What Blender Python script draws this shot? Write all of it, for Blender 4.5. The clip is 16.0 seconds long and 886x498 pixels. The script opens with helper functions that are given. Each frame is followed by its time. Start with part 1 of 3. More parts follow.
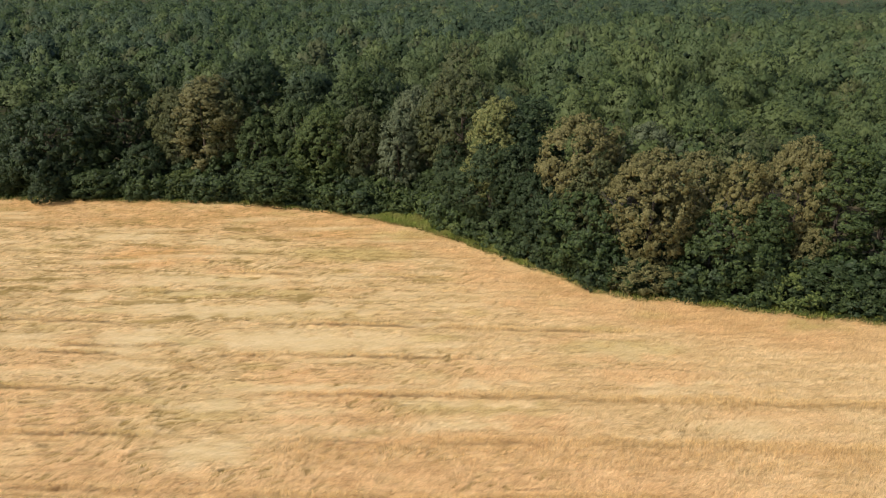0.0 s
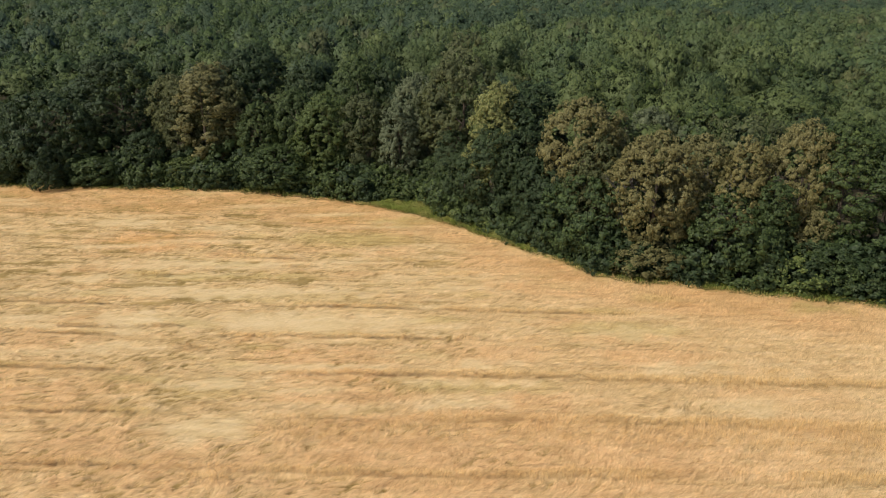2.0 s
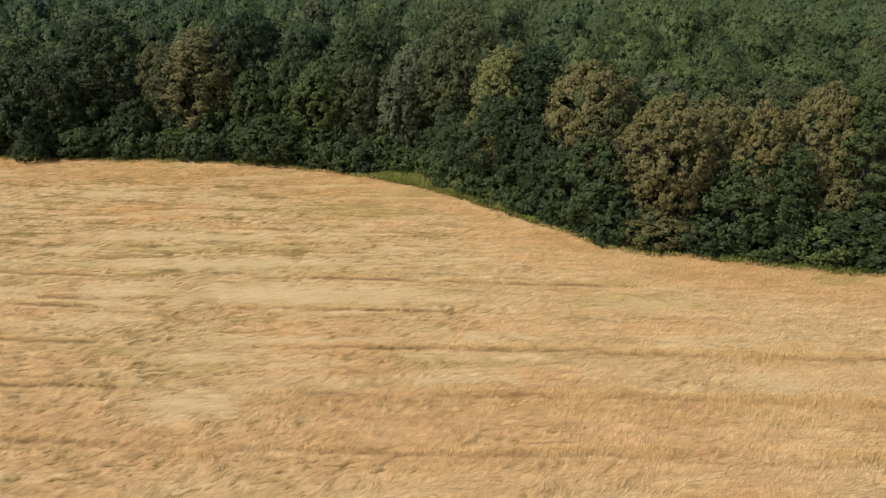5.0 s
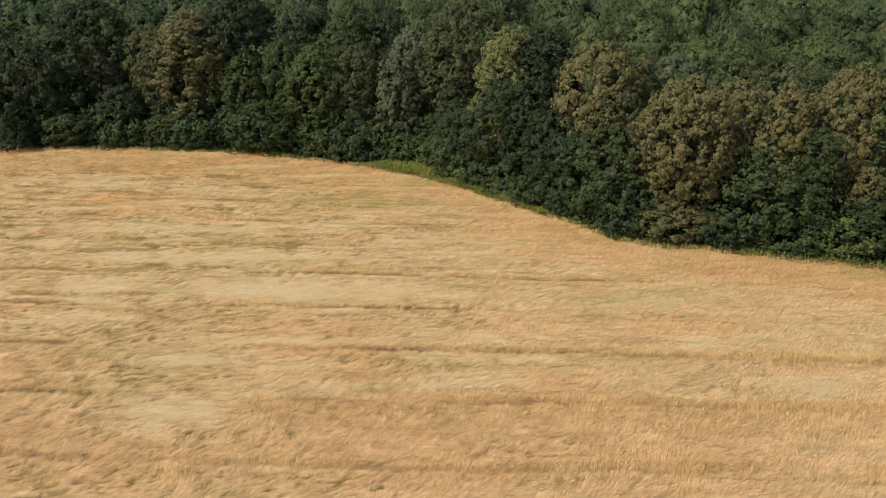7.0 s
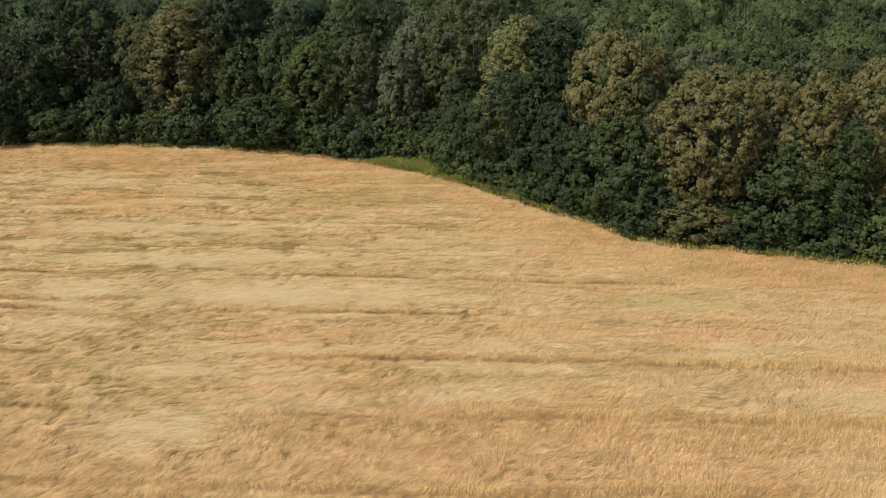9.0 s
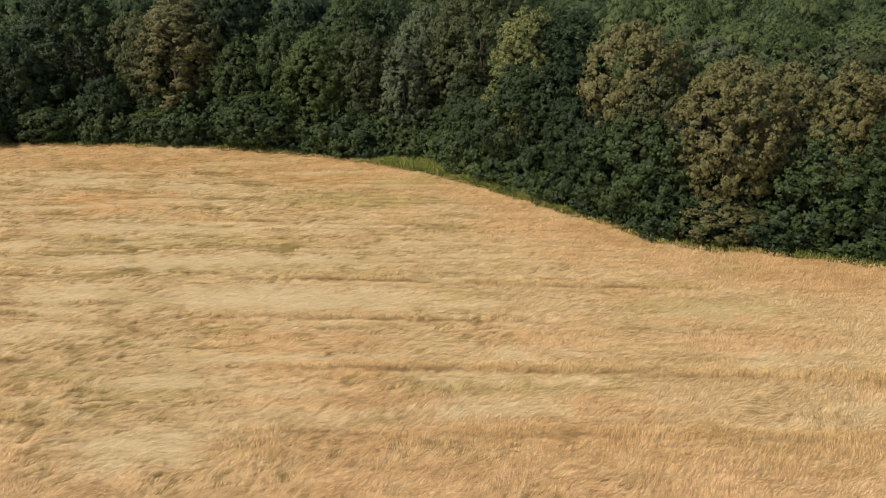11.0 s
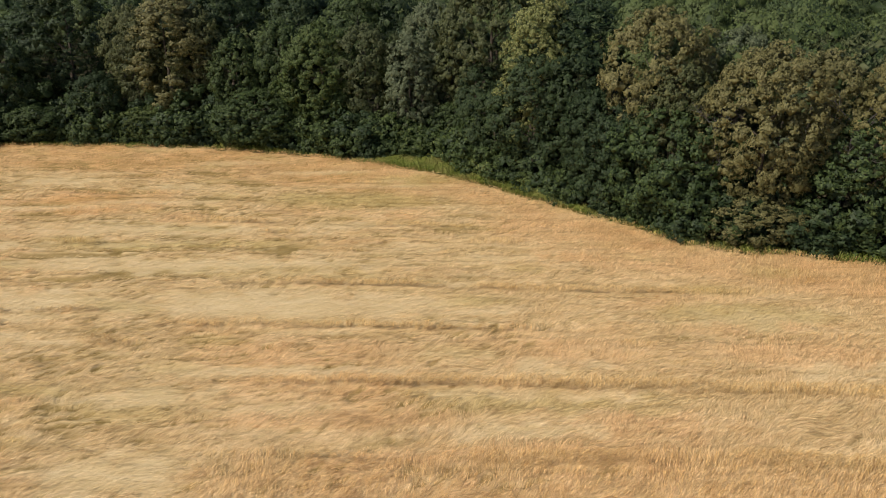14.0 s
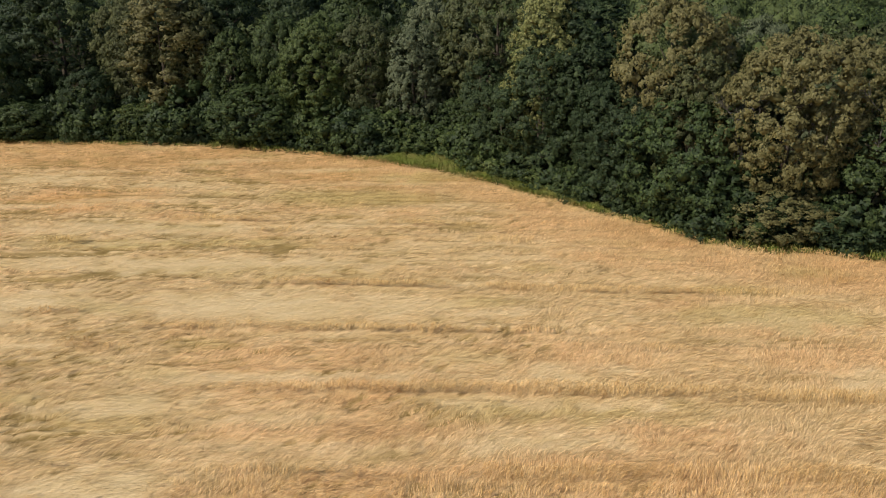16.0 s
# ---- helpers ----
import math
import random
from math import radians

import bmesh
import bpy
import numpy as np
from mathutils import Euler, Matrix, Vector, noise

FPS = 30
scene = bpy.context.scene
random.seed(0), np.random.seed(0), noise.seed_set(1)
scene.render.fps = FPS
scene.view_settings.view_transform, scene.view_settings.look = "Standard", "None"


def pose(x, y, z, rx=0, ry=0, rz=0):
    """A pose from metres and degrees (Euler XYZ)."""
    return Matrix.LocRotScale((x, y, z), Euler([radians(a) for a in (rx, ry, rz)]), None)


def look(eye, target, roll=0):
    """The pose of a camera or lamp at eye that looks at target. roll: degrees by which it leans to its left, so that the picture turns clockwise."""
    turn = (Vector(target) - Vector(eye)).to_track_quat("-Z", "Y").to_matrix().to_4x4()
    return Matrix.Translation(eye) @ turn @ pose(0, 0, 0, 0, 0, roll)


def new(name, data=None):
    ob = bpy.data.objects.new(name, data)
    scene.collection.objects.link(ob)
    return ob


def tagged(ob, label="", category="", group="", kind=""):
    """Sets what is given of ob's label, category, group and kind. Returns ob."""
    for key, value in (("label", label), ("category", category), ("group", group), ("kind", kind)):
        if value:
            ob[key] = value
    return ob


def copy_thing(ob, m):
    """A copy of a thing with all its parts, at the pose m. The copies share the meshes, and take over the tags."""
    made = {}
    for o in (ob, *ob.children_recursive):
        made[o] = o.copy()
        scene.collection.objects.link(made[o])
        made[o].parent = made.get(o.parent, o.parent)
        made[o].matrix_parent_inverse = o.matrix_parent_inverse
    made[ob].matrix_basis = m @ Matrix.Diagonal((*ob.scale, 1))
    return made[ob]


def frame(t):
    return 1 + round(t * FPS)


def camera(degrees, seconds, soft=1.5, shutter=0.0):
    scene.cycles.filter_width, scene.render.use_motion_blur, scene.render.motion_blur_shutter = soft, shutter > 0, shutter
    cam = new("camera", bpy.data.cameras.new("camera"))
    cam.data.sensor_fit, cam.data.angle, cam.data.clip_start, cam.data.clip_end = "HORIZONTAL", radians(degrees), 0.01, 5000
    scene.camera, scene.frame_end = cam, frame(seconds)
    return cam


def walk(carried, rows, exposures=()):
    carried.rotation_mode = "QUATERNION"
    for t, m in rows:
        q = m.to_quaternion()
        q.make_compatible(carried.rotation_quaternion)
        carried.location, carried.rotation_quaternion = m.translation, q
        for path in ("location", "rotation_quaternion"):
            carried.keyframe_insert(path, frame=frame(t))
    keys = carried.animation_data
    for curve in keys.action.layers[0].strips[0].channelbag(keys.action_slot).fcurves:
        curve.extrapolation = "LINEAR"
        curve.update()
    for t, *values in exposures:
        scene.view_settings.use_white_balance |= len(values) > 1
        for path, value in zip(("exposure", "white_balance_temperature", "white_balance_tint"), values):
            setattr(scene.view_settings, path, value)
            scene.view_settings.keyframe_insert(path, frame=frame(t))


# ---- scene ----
cam = camera(59.5, 16.0, soft=1.08)
METRES, EYE, TILT, LEAN, TURN = 36.0, 42.4, -20.0, 0.0, 0.0
ROWS = [
    (0.0, 0.0, 0.0, 0.0, -0.0, -0.18, 0.08),
    (0.5, -0.0019, 0.004, -0.0165, 0.0, -0.16, 0.04),
    (1.0, -0.0029, 0.009, -0.0322, 0.0, -0.14, 0.02),
    (1.5, -0.0039, 0.0146, -0.0482, 0.0, -0.14, -0.0),
    (2.0, -0.0047, 0.0189, -0.0643, 0.02, -0.15, 0.0),
    (2.5, -0.006, 0.0237, -0.0807, 0.02, -0.13, -0.04),
    (3.0, -0.007, 0.0346, -0.0964, 0.03, -0.17, -0.03),
    (3.5, -0.0072, 0.0574, -0.1075, 0.02, -0.21, -0.03),
    (4.0, -0.0062, 0.0856, -0.1112, 0.04, -0.62, -0.05),
    (4.5, -0.0084, 0.1204, -0.1145, 0.02, -1.0, -0.06),
    (7.0, -0.0274, 0.3208, -0.1192, -0.14, -1.86, -0.07),
    (7.5, -0.0322, 0.3594, -0.1202, -0.15, -1.89, -0.05),
    (8.0, -0.0373, 0.3968, -0.1208, -0.16, -1.89, -0.04),
    (8.5, -0.0424, 0.4336, -0.1218, -0.17, -1.88, -0.03),
    (9.0, -0.0481, 0.4703, -0.1233, -0.18, -1.84, -0.03),
    (11.5, -0.0769, 0.6439, -0.1439, -0.16, -1.23, 0.01),
    (12.0, -0.0812, 0.6744, -0.1468, -0.14, -1.12, 0.01),
    (12.5, -0.0857, 0.7051, -0.151, -0.1, -1.0, 0.03),
    (13.0, -0.0896, 0.7365, -0.1558, -0.08, -0.85, 0.02),
    (13.5, -0.0933, 0.7675, -0.161, -0.06, -0.7, 0.02),
    (14.0, -0.0965, 0.7977, -0.1669, -0.05, -0.56, 0.02),
    (14.5, -0.0998, 0.8275, -0.1717, -0.03, -0.43, 0.04),
    (15.0, -0.1024, 0.8574, -0.1784, 0.01, -0.28, 0.05),
    (15.5, -0.1051, 0.8872, -0.1833, 0.03, -0.17, 0.05),
    (16.0, -0.1084, 0.9164, -0.188, 0.04, -0.07, 0.04),
]
walk(cam, [(t, pose(0, 0, EYE, TILT, LEAN, TURN) @ pose(METRES * x, METRES * y, METRES * z, 90 + pitch, roll, yaw)) for t, x, y, z, yaw, pitch, roll in ROWS],
     exposures=[(0.0, 0.42), (1.5, 0.36), (3.5, 0.23), (7.0, 0.15), (16.0, 0.15)])

# ---------------------------------------------------------------- light
SUN_ELEVATION, SUN_SIDE = 45.0, 237.0      # degrees above the horizon; compass bearing, clockwise from +y
world = bpy.data.worlds.new("summer_sky")
scene.world = world
world.use_nodes = True
wn, wl = world.node_tree.nodes, world.node_tree.links
sky = wn.new("ShaderNodeTexSky")
sky.sky_type = "NISHITA"
sky.sun_disc = False
sky.sun_elevation, sky.sun_rotation = radians(SUN_ELEVATION), radians(SUN_SIDE)
sky.air_density, sky.dust_density = 1.0, 1.6
wn["Background"].inputs["Strength"].default_value = 0.092
wl.new(sky.outputs[0], wn["Background"].inputs["Color"])

sun = new("sun", bpy.data.lights.new("sun", "SUN"))
sun.data.energy, sun.data.angle, sun.data.color = 3.75, radians(0.6), (1.0, 0.93, 0.82)
_s, _e = radians(SUN_SIDE), radians(SUN_ELEVATION)
sun.matrix_world = look((0, 0, 120), (-math.sin(_s) * math.cos(_e) * 10, -math.cos(_s) * math.cos(_e) * 10, 120 - math.sin(_e) * 10))


# ---------------------------------------------------------------- materials
class Nodes:
    """A short hand for a node material."""

    def __init__(self, name):
        self.mat = bpy.data.materials.new(name)
        self.mat.use_nodes = True
        self.tree = self.mat.node_tree
        self.shader = self.tree.nodes["Principled BSDF"]
        self.out = self.tree.nodes["Material Output"]

    def add(self, kind, **inputs):
        node = self.tree.nodes.new(kind)
        for key, value in inputs.items():
            self.put(node.inputs[key.replace("_", " ")], value)
        return node

    def put(self, socket, value):
        if hasattr(value, "links"):
            self.tree.links.new(value, socket)
        else:
            socket.default_value = value

    def coords(self, sx=1.0, sy=1.0, sz=1.0, turn=0.0):
        place = self.add("ShaderNodeTexCoord").outputs["Object"]
        m = self.add("ShaderNodeMapping", Vector=place)
        m.inputs["Scale"].default_value = (sx, sy, sz)
        m.inputs["Rotation"].default_value = (0, 0, radians(turn))
        return m.outputs[0]

    def drawn(self, along, across, turn):
        """Coordinates stretched along one level direction."""
        place = self.add("ShaderNodeTexCoord").outputs["Object"]
        m = self.add("ShaderNodeMapping", Vector=place)
        m.inputs["Rotation"].default_value = (0, 0, radians(-turn))
        m = self.add("ShaderNodeMapping", Vector=m.outputs[0])
        m.inputs["Scale"].default_value = (along, across, along)
        return m.outputs[0]

    def noise(self, vector, scale, detail=4.0, rough=0.55, bend=0.0):
        n = self.add("ShaderNodeTexNoise", Vector=vector, Scale=scale, Detail=detail, Roughness=rough, Distortion=bend)
        return n.outputs["Fac"]

    def ramp(self, fac, *stops):
        r = self.add("ShaderNodeValToRGB", Fac=fac)
        el = r.color_ramp.elements
        while len(el) < len(stops):
            el.new(0.5)
        for e, (at, col) in zip(el, stops):
            e.position = at
            e.color = (*col, 1) if len(col) == 3 else col
        return r.outputs["Color"]

    def mix(self, fac, a, b, blend="MIX"):
        m = self.tree.nodes.new("ShaderNodeMix")
        m.data_type, m.blend_type = "RGBA", blend
        for sock, v in ((m.inputs[0], fac), (m.inputs[6], a), (m.inputs[7], b)):
            self.put(sock, (*v, 1) if isinstance(v, tuple) and len(v) == 3 else v)
        return m.outputs[2]

    def math(self, op, a, b=0.0):
        m = self.tree.nodes.new("ShaderNodeMath")
        m.operation = op
        self.put(m.inputs[0], a)
        self.put(m.inputs[1], b)
        return m.outputs[0]

    def bump(self, height, strength, distance):
        b = self.add("ShaderNodeBump", Height=height, Strength=strength, Distance=distance)
        self.put(self.shader.inputs["Normal"], b.outputs[0])

    def finish(self, colour, rough=0.8, gloss=0.3):
        self.put(self.shader.inputs["Base Color"], colour)
        self.put(self.shader.inputs["Roughness"], rough)
        self.put(self.shader.inputs["Specular IOR Level"], gloss)
        return self.mat


def leaf_material(name, dark, mid, pale, vary=0.25, through_light=0.25, joined=False):
    """Foliage: each leaf spray has its own tone, patches of the crown differ, and every tree leans a little in hue."""
    n = Nodes(name)
    leaf = n.add("ShaderNodeNewGeometry").outputs["Random Per Island"]
    tone = n.ramp(leaf, (0.0, dark), (0.55, mid), (0.85, pale), (1.0, tuple(1.12 * c for c in pale)))
    patch = n.noise(n.coords(), 0.45, 3.0)
    tone = n.mix(n.math("MULTIPLY", patch, 0.55), tone, n.mix(leaf, dark, mid))
    tree = n.add("ShaderNodeObjectInfo").outputs["Random"]
    if joined:
        own = n.add("ShaderNodeAttribute")
        own.attribute_name = "tree"
        tree = own.outputs["Fac"]
    hue = n.ramp(tree, (0.0, (0.76, 0.86, 0.90)), (0.5, (0.98, 0.99, 0.99)), (1.0, (1.20, 1.17, 1.06)))
    tone = n.mix(vary * 2, tone, hue, "MULTIPLY")
    n.finish(tone, 0.62, 0.25)
    glow = n.add("ShaderNodeBsdfTranslucent", Color=n.mix(0.6, tone, (1.0, 1.05, 0.45), "MULTIPLY"))
    blend = n.add("ShaderNodeMixShader", Fac=through_light)
    n.tree.links.new(n.shader.outputs[0], blend.inputs[1])
    n.tree.links.new(glow.outputs[0], blend.inputs[2])
    n.tree.links.new(blend.outputs[0], n.out.inputs["Surface"])
    return n.mat


LEAF = {
    "green": leaf_material("leaf_green", (0.027, 0.043, 0.014), (0.047, 0.071, 0.020), (0.088, 0.117, 0.035)),
    "dark": leaf_material("leaf_dark_green", (0.019, 0.033, 0.012), (0.032, 0.052, 0.019), (0.063, 0.086, 0.032)),
    "olive": leaf_material("leaf_olive", (0.049, 0.060, 0.021), (0.078, 0.087, 0.033), (0.119, 0.123, 0.049)),
    "brown": leaf_material("leaf_tan_seeded", (0.095, 0.087, 0.030), (0.152, 0.136, 0.051), (0.209, 0.185, 0.076)),
    "silver": leaf_material("leaf_grey_green", (0.070, 0.087, 0.045), (0.107, 0.126, 0.065), (0.155, 0.173, 0.097)),
    "yellow": leaf_material("leaf_yellow_green", (0.089, 0.103, 0.032), (0.158, 0.168, 0.055), (0.231, 0.226, 0.089)),
    "bright": leaf_material("leaf_fresh_green", (0.041, 0.060, 0.015), (0.074, 0.101, 0.026), (0.139, 0.162, 0.047)),
    "canopy": leaf_material("leaf_canopy", (0.067, 0.091, 0.032), (0.082, 0.108, 0.038), (0.105, 0.130, 0.048), 0.60),
    "deep": leaf_material("leaf_canopy_deep", (0.042, 0.065, 0.034), (0.052, 0.078, 0.040), (0.067, 0.094, 0.048), 0.44),
    "far_canopy": leaf_material("leaf_far_canopy", (0.066, 0.092, 0.035), (0.082, 0.109, 0.042), (0.104, 0.131, 0.053), 0.60, joined=True),
    "far_deep": leaf_material("leaf_far_canopy_deep", (0.042, 0.065, 0.034), (0.052, 0.078, 0.040), (0.067, 0.094, 0.048), 0.44, joined=True),
    "far_olive": leaf_material("leaf_far_olive", (0.062, 0.073, 0.030), (0.076, 0.087, 0.036), (0.096, 0.104, 0.045), 0.4, joined=True),
    "far_green": leaf_material("leaf_far_green", (0.033, 0.052, 0.019), (0.047, 0.073, 0.024), (0.078, 0.108, 0.036), 0.4, joined=True),
}


def bark_material():
    n = Nodes("bark")
    co = n.coords(1, 1, 0.2)
    grain = n.noise(co, 9.0, 6.0)
    n.bump(grain, 0.8, 0.04)
    return n.finish(n.ramp(grain, (0.3, (0.035, 0.028, 0.02)), (0.7, (0.13, 0.105, 0.08))), 0.9, 0.15)


def straw_tone(n):
    """Colour of ripe, lodged barley: pale straw, riper orange and greener patches, drawn out along the drilling direction."""
    ripe = n.add("ShaderNodeAttribute")
    ripe.attribute_name = "ripe"
    green = n.add("ShaderNodeAttribute")
    green.attribute_name = "unripe"
    band = n.noise(n.coords(0.16, 0.8, 0.2, 2.2), 1.0, 5.0, 0.62, 0.6)
    tone = n.ramp(band, (0.32, (0.555, 0.390, 0.192)), (0.50, (0.63, 0.458, 0.242)), (0.68, (0.675, 0.515, 0.292)))
    tone = n.mix(ripe.outputs["Fac"], tone, n.ramp(band, (0.35, (0.58, 0.360, 0.172)), (0.65, (0.70, 0.465, 0.238))))
    tone = n.mix(n.math("SUBTRACT", ripe.outputs["Fac"], 1.0), tone, (0.56, 0.318, 0.118))
    tone = n.mix(green.outputs["Fac"], tone, (0.46, 0.362, 0.140))
    # exposed stems and the shade in hollows and furrows, painted as dark brown
    bare_shade = n.add("ShaderNodeAttribute")
    bare_shade.attribute_name = "bare_shade"
    tone = n.mix(bare_shade.outputs["Fac"], tone, (0.240, 0.165, 0.052))
    calm = n.add("ShaderNodeAttribute")
    calm.attribute_name = "calm"
    still = calm.outputs["Fac"]
    tone = n.mix(n.math("MULTIPLY", still, 0.75), tone, n.ramp(band, (0.3, (0.63, 0.475, 0.245)), (0.7, (0.70, 0.545, 0.31))))
    # wisps of darker stems and paler ears, a hand to a metre long, combed one way and the other
    turn = n.ramp(n.noise(n.coords(0.6, 1.0, 0.3), 0.22, 2.0), (0.46, (0, 0, 0)), (0.54, (1, 1, 1)))
    shades = ((0.30, (0.64, 0.56, 0.40)), (0.42, (0.99, 0.975, 0.94)), (0.62, (1.20, 1.20, 1.19)))
    one = n.ramp(n.noise(n.drawn(0.8, 5.5, 52), 1.0, 4.0, 0.62, 1.0), *shades)
    two = n.ramp(n.noise(n.drawn(0.8, 5.0, 24), 1.0, 4.0, 0.62, 1.3), *shades)
    wild = n.math("SUBTRACT", 1.0, n.math("MULTIPLY", still, 0.92))
    tone = n.mix(wild, tone, n.mix(turn, one, two), "MULTIPLY")
    clump = n.noise(n.drawn(0.22, 1.5, 5), 1.0, 3.0, 0.6, 1.2)
    return n.mix(wild, tone, n.ramp(clump, (0.26, (0.85, 0.81, 0.70)), (0.44, (1.0, 1.0, 1.0)), (0.70, (1.05, 1.05, 1.04))), "MULTIPLY")


def crop_mat_material():
    n = Nodes("lodged_barley_mat")
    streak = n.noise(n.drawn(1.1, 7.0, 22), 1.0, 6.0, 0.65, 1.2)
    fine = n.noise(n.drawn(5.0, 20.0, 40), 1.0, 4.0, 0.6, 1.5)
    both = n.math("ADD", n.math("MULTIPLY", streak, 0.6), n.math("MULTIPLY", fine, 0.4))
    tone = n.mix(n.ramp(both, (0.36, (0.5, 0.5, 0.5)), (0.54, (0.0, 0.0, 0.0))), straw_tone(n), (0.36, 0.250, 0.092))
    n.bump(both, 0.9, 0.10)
    return n.finish(tone, 0.75, 0.2)


def straw_material(name, deep, pale):
    n = Nodes(name)
    stalk = n.add("ShaderNodeNewGeometry").outputs["Random Per Island"]
    own = n.ramp(stalk, (0.0, deep), (0.45, (0.98, 0.96, 0.94)), (1.0, pale))
    calm = n.add("ShaderNodeAttribute")
    calm.attribute_name = "calm"
    bold = n.math("SUBTRACT", 1.0, n.math("MULTIPLY", calm.outputs["Fac"], 0.7))
    tone = n.mix(bold, straw_tone(n), own, "MULTIPLY")
    n.finish(tone, 0.55, 0.35)
    glow = n.add("ShaderNodeBsdfTranslucent", Color=n.mix(0.7, tone, (1.0, 0.9, 0.6), "MULTIPLY"))
    blend = n.add("ShaderNodeMixShader", Fac=0.07)
    n.tree.links.new(n.shader.outputs[0], blend.inputs[1])
    n.tree.links.new(glow.outputs[0], blend.inputs[2])
    n.tree.links.new(blend.outputs[0], n.out.inputs["Surface"])
    return n.mat


def ground_material():
    n = Nodes("soil_and_litter")
    big = n.noise(n.coords(), 0.15, 4.0)
    small = n.noise(n.coords(), 3.0, 6.0)
    tone = n.mix(small, (0.045, 0.036, 0.022), (0.10, 0.082, 0.045))
    tone = n.mix(n.ramp(big, (0.42, (0, 0, 0)), (0.62, (0.7, 0.7, 0.7))), tone, (0.05, 0.075, 0.022))
    n.bump(small, 0.6, 0.08)
    return n.finish(tone, 0.95, 0.1)


def grass_material():
    n = Nodes("verge_grass")
    blade = n.add("ShaderNodeNewGeometry").outputs["Random Per Island"]
    patch = n.noise(n.coords(), 0.35, 4.0)
    tone = n.ramp(blade, (0.0, (0.095, 0.130, 0.018)), (0.6, (0.165, 0.205, 0.030)), (1.0, (0.29, 0.285, 0.075)))
    return n.finish(n.mix(n.ramp(patch, (0.42, (0, 0, 0)), (0.66, (0.6, 0.6, 0.6))), tone, (0.30, 0.25, 0.085)), 0.6, 0.25)


def deadwood_material():
    n = Nodes("weathered_deadwood")
    grain = n.noise(n.coords(1, 1, 0.3), 6.0, 5.0)
    n.bump(grain, 0.6, 0.02)
    return n.finish(n.ramp(grain, (0.3, (0.07, 0.063, 0.055)), (0.7, (0.16, 0.148, 0.132))), 0.9, 0.15)


BARK, GROUND, DEADWOOD = bark_material(), ground_material(), deadwood_material()
CROP_MAT, STRAW, STANDING = crop_mat_material(), straw_material("lodged_straw", (0.56, 0.48, 0.34), (1.16, 1.16, 1.15)), straw_material("standing_straw", (0.62, 0.49, 0.26), (1.12, 1.03, 0.76))
GRASS = grass_material()


# ---------------------------------------------------------------- mesh tools
def mesh_of(name, verts, polys, material, smooth=False, normals=None):
    """A mesh from arrays; polys is a list of (count, corners) index arrays; normals: one for each vertex."""
    me = bpy.data.meshes.new(name)
    verts = np.asarray(verts, np.float32)
    polys = [np.asarray(p, np.int32) for p in polys if len(p)]
    loops = np.concatenate([p.ravel() for p in polys])
    sizes = np.concatenate([np.full(len(p), p.shape[1], np.int32) for p in polys])
    me.vertices.add(len(verts))
    me.vertices.foreach_set("co", verts.ravel())
    me.loops.add(len(loops))
    me.loops.foreach_set("vertex_index", loops)
    me.polygons.add(len(sizes))
    me.polygons.foreach_set("loop_start", np.concatenate([[0], np.cumsum(sizes)[:-1]]).astype(np.int32))
    me.polygons.foreach_set("use_smooth", np.full(len(sizes), smooth))
    me.update(calc_edges=True)
    me.materials.append(material)
    if normals is not None:
        me.normals_split_custom_set_from_vertices(np.asarray(normals, np.float32).tolist())
    return me


def unit(v):
    return v / np.maximum(np.linalg.norm(v, axis=-1, keepdims=True), 1e-9)


def wave(x, y, seed, scale, octaves=3):
    """Smooth pseudo-random relief in about -1..1."""
    r = np.random.default_rng(seed)
    total, amp = 0.0, 1.0
    for o in range(octaves):
        for _ in range(4):
            a, p = r.uniform(0, 2 * np.pi, 2)
            k = 2 * np.pi / scale * 1.9 ** o * r.uniform(0.7, 1.3)
            total = total + amp * 0.35 * np.sin(k * (x * np.cos(a) + y * np.sin(a)) + p + 1.3 * np.sin(0.37 * k * (x * np.sin(a) - y * np.cos(a)) + 2 * p))
        amp *= 0.55
    return total


def leaf_sprays(r, centre, outward, size):
    """Pointed leaf sprays at the given places, one triangle each."""
    n = len(centre)
    normal = unit(outward + (-0.10, -0.35, 0.10) + r.normal(0, 0.50, (n, 3)))
    normal = normal * np.where((normal * outward).sum(1, keepdims=True) < -0.1, -1, 1)
    side = unit(np.cross(normal, r.normal(0, 1, (n, 3))))
    along = np.cross(side, normal)
    long_, wide = size * r.uniform(0.8, 1.35, n)[:, None], size * r.uniform(0.55, 0.95, n)[:, None]
    v = np.stack([centre - along * long_ * 0.4 - side * wide * 0.5, centre - along * long_ * 0.4 + side * wide * 0.5, centre + along * long_ * 0.6], 1)
    soft = unit(outward * 0.75 + normal * 0.45)
    return v.reshape(-1, 3), np.arange(n * 3).reshape(-1, 3)[:, ::-1], np.repeat(soft, 3, 0)


OCT_V = np.array([(1, 0, 0), (-1, 0, 0), (0, 1, 0), (0, -1, 0), (0, 0, 1), (0, 0, -1)], float)
OCT_F = np.array([(0, 2, 4), (2, 1, 4), (1, 3, 4), (3, 0, 4), (2, 0, 5), (1, 2, 5), (3, 1, 5), (0, 3, 5)])


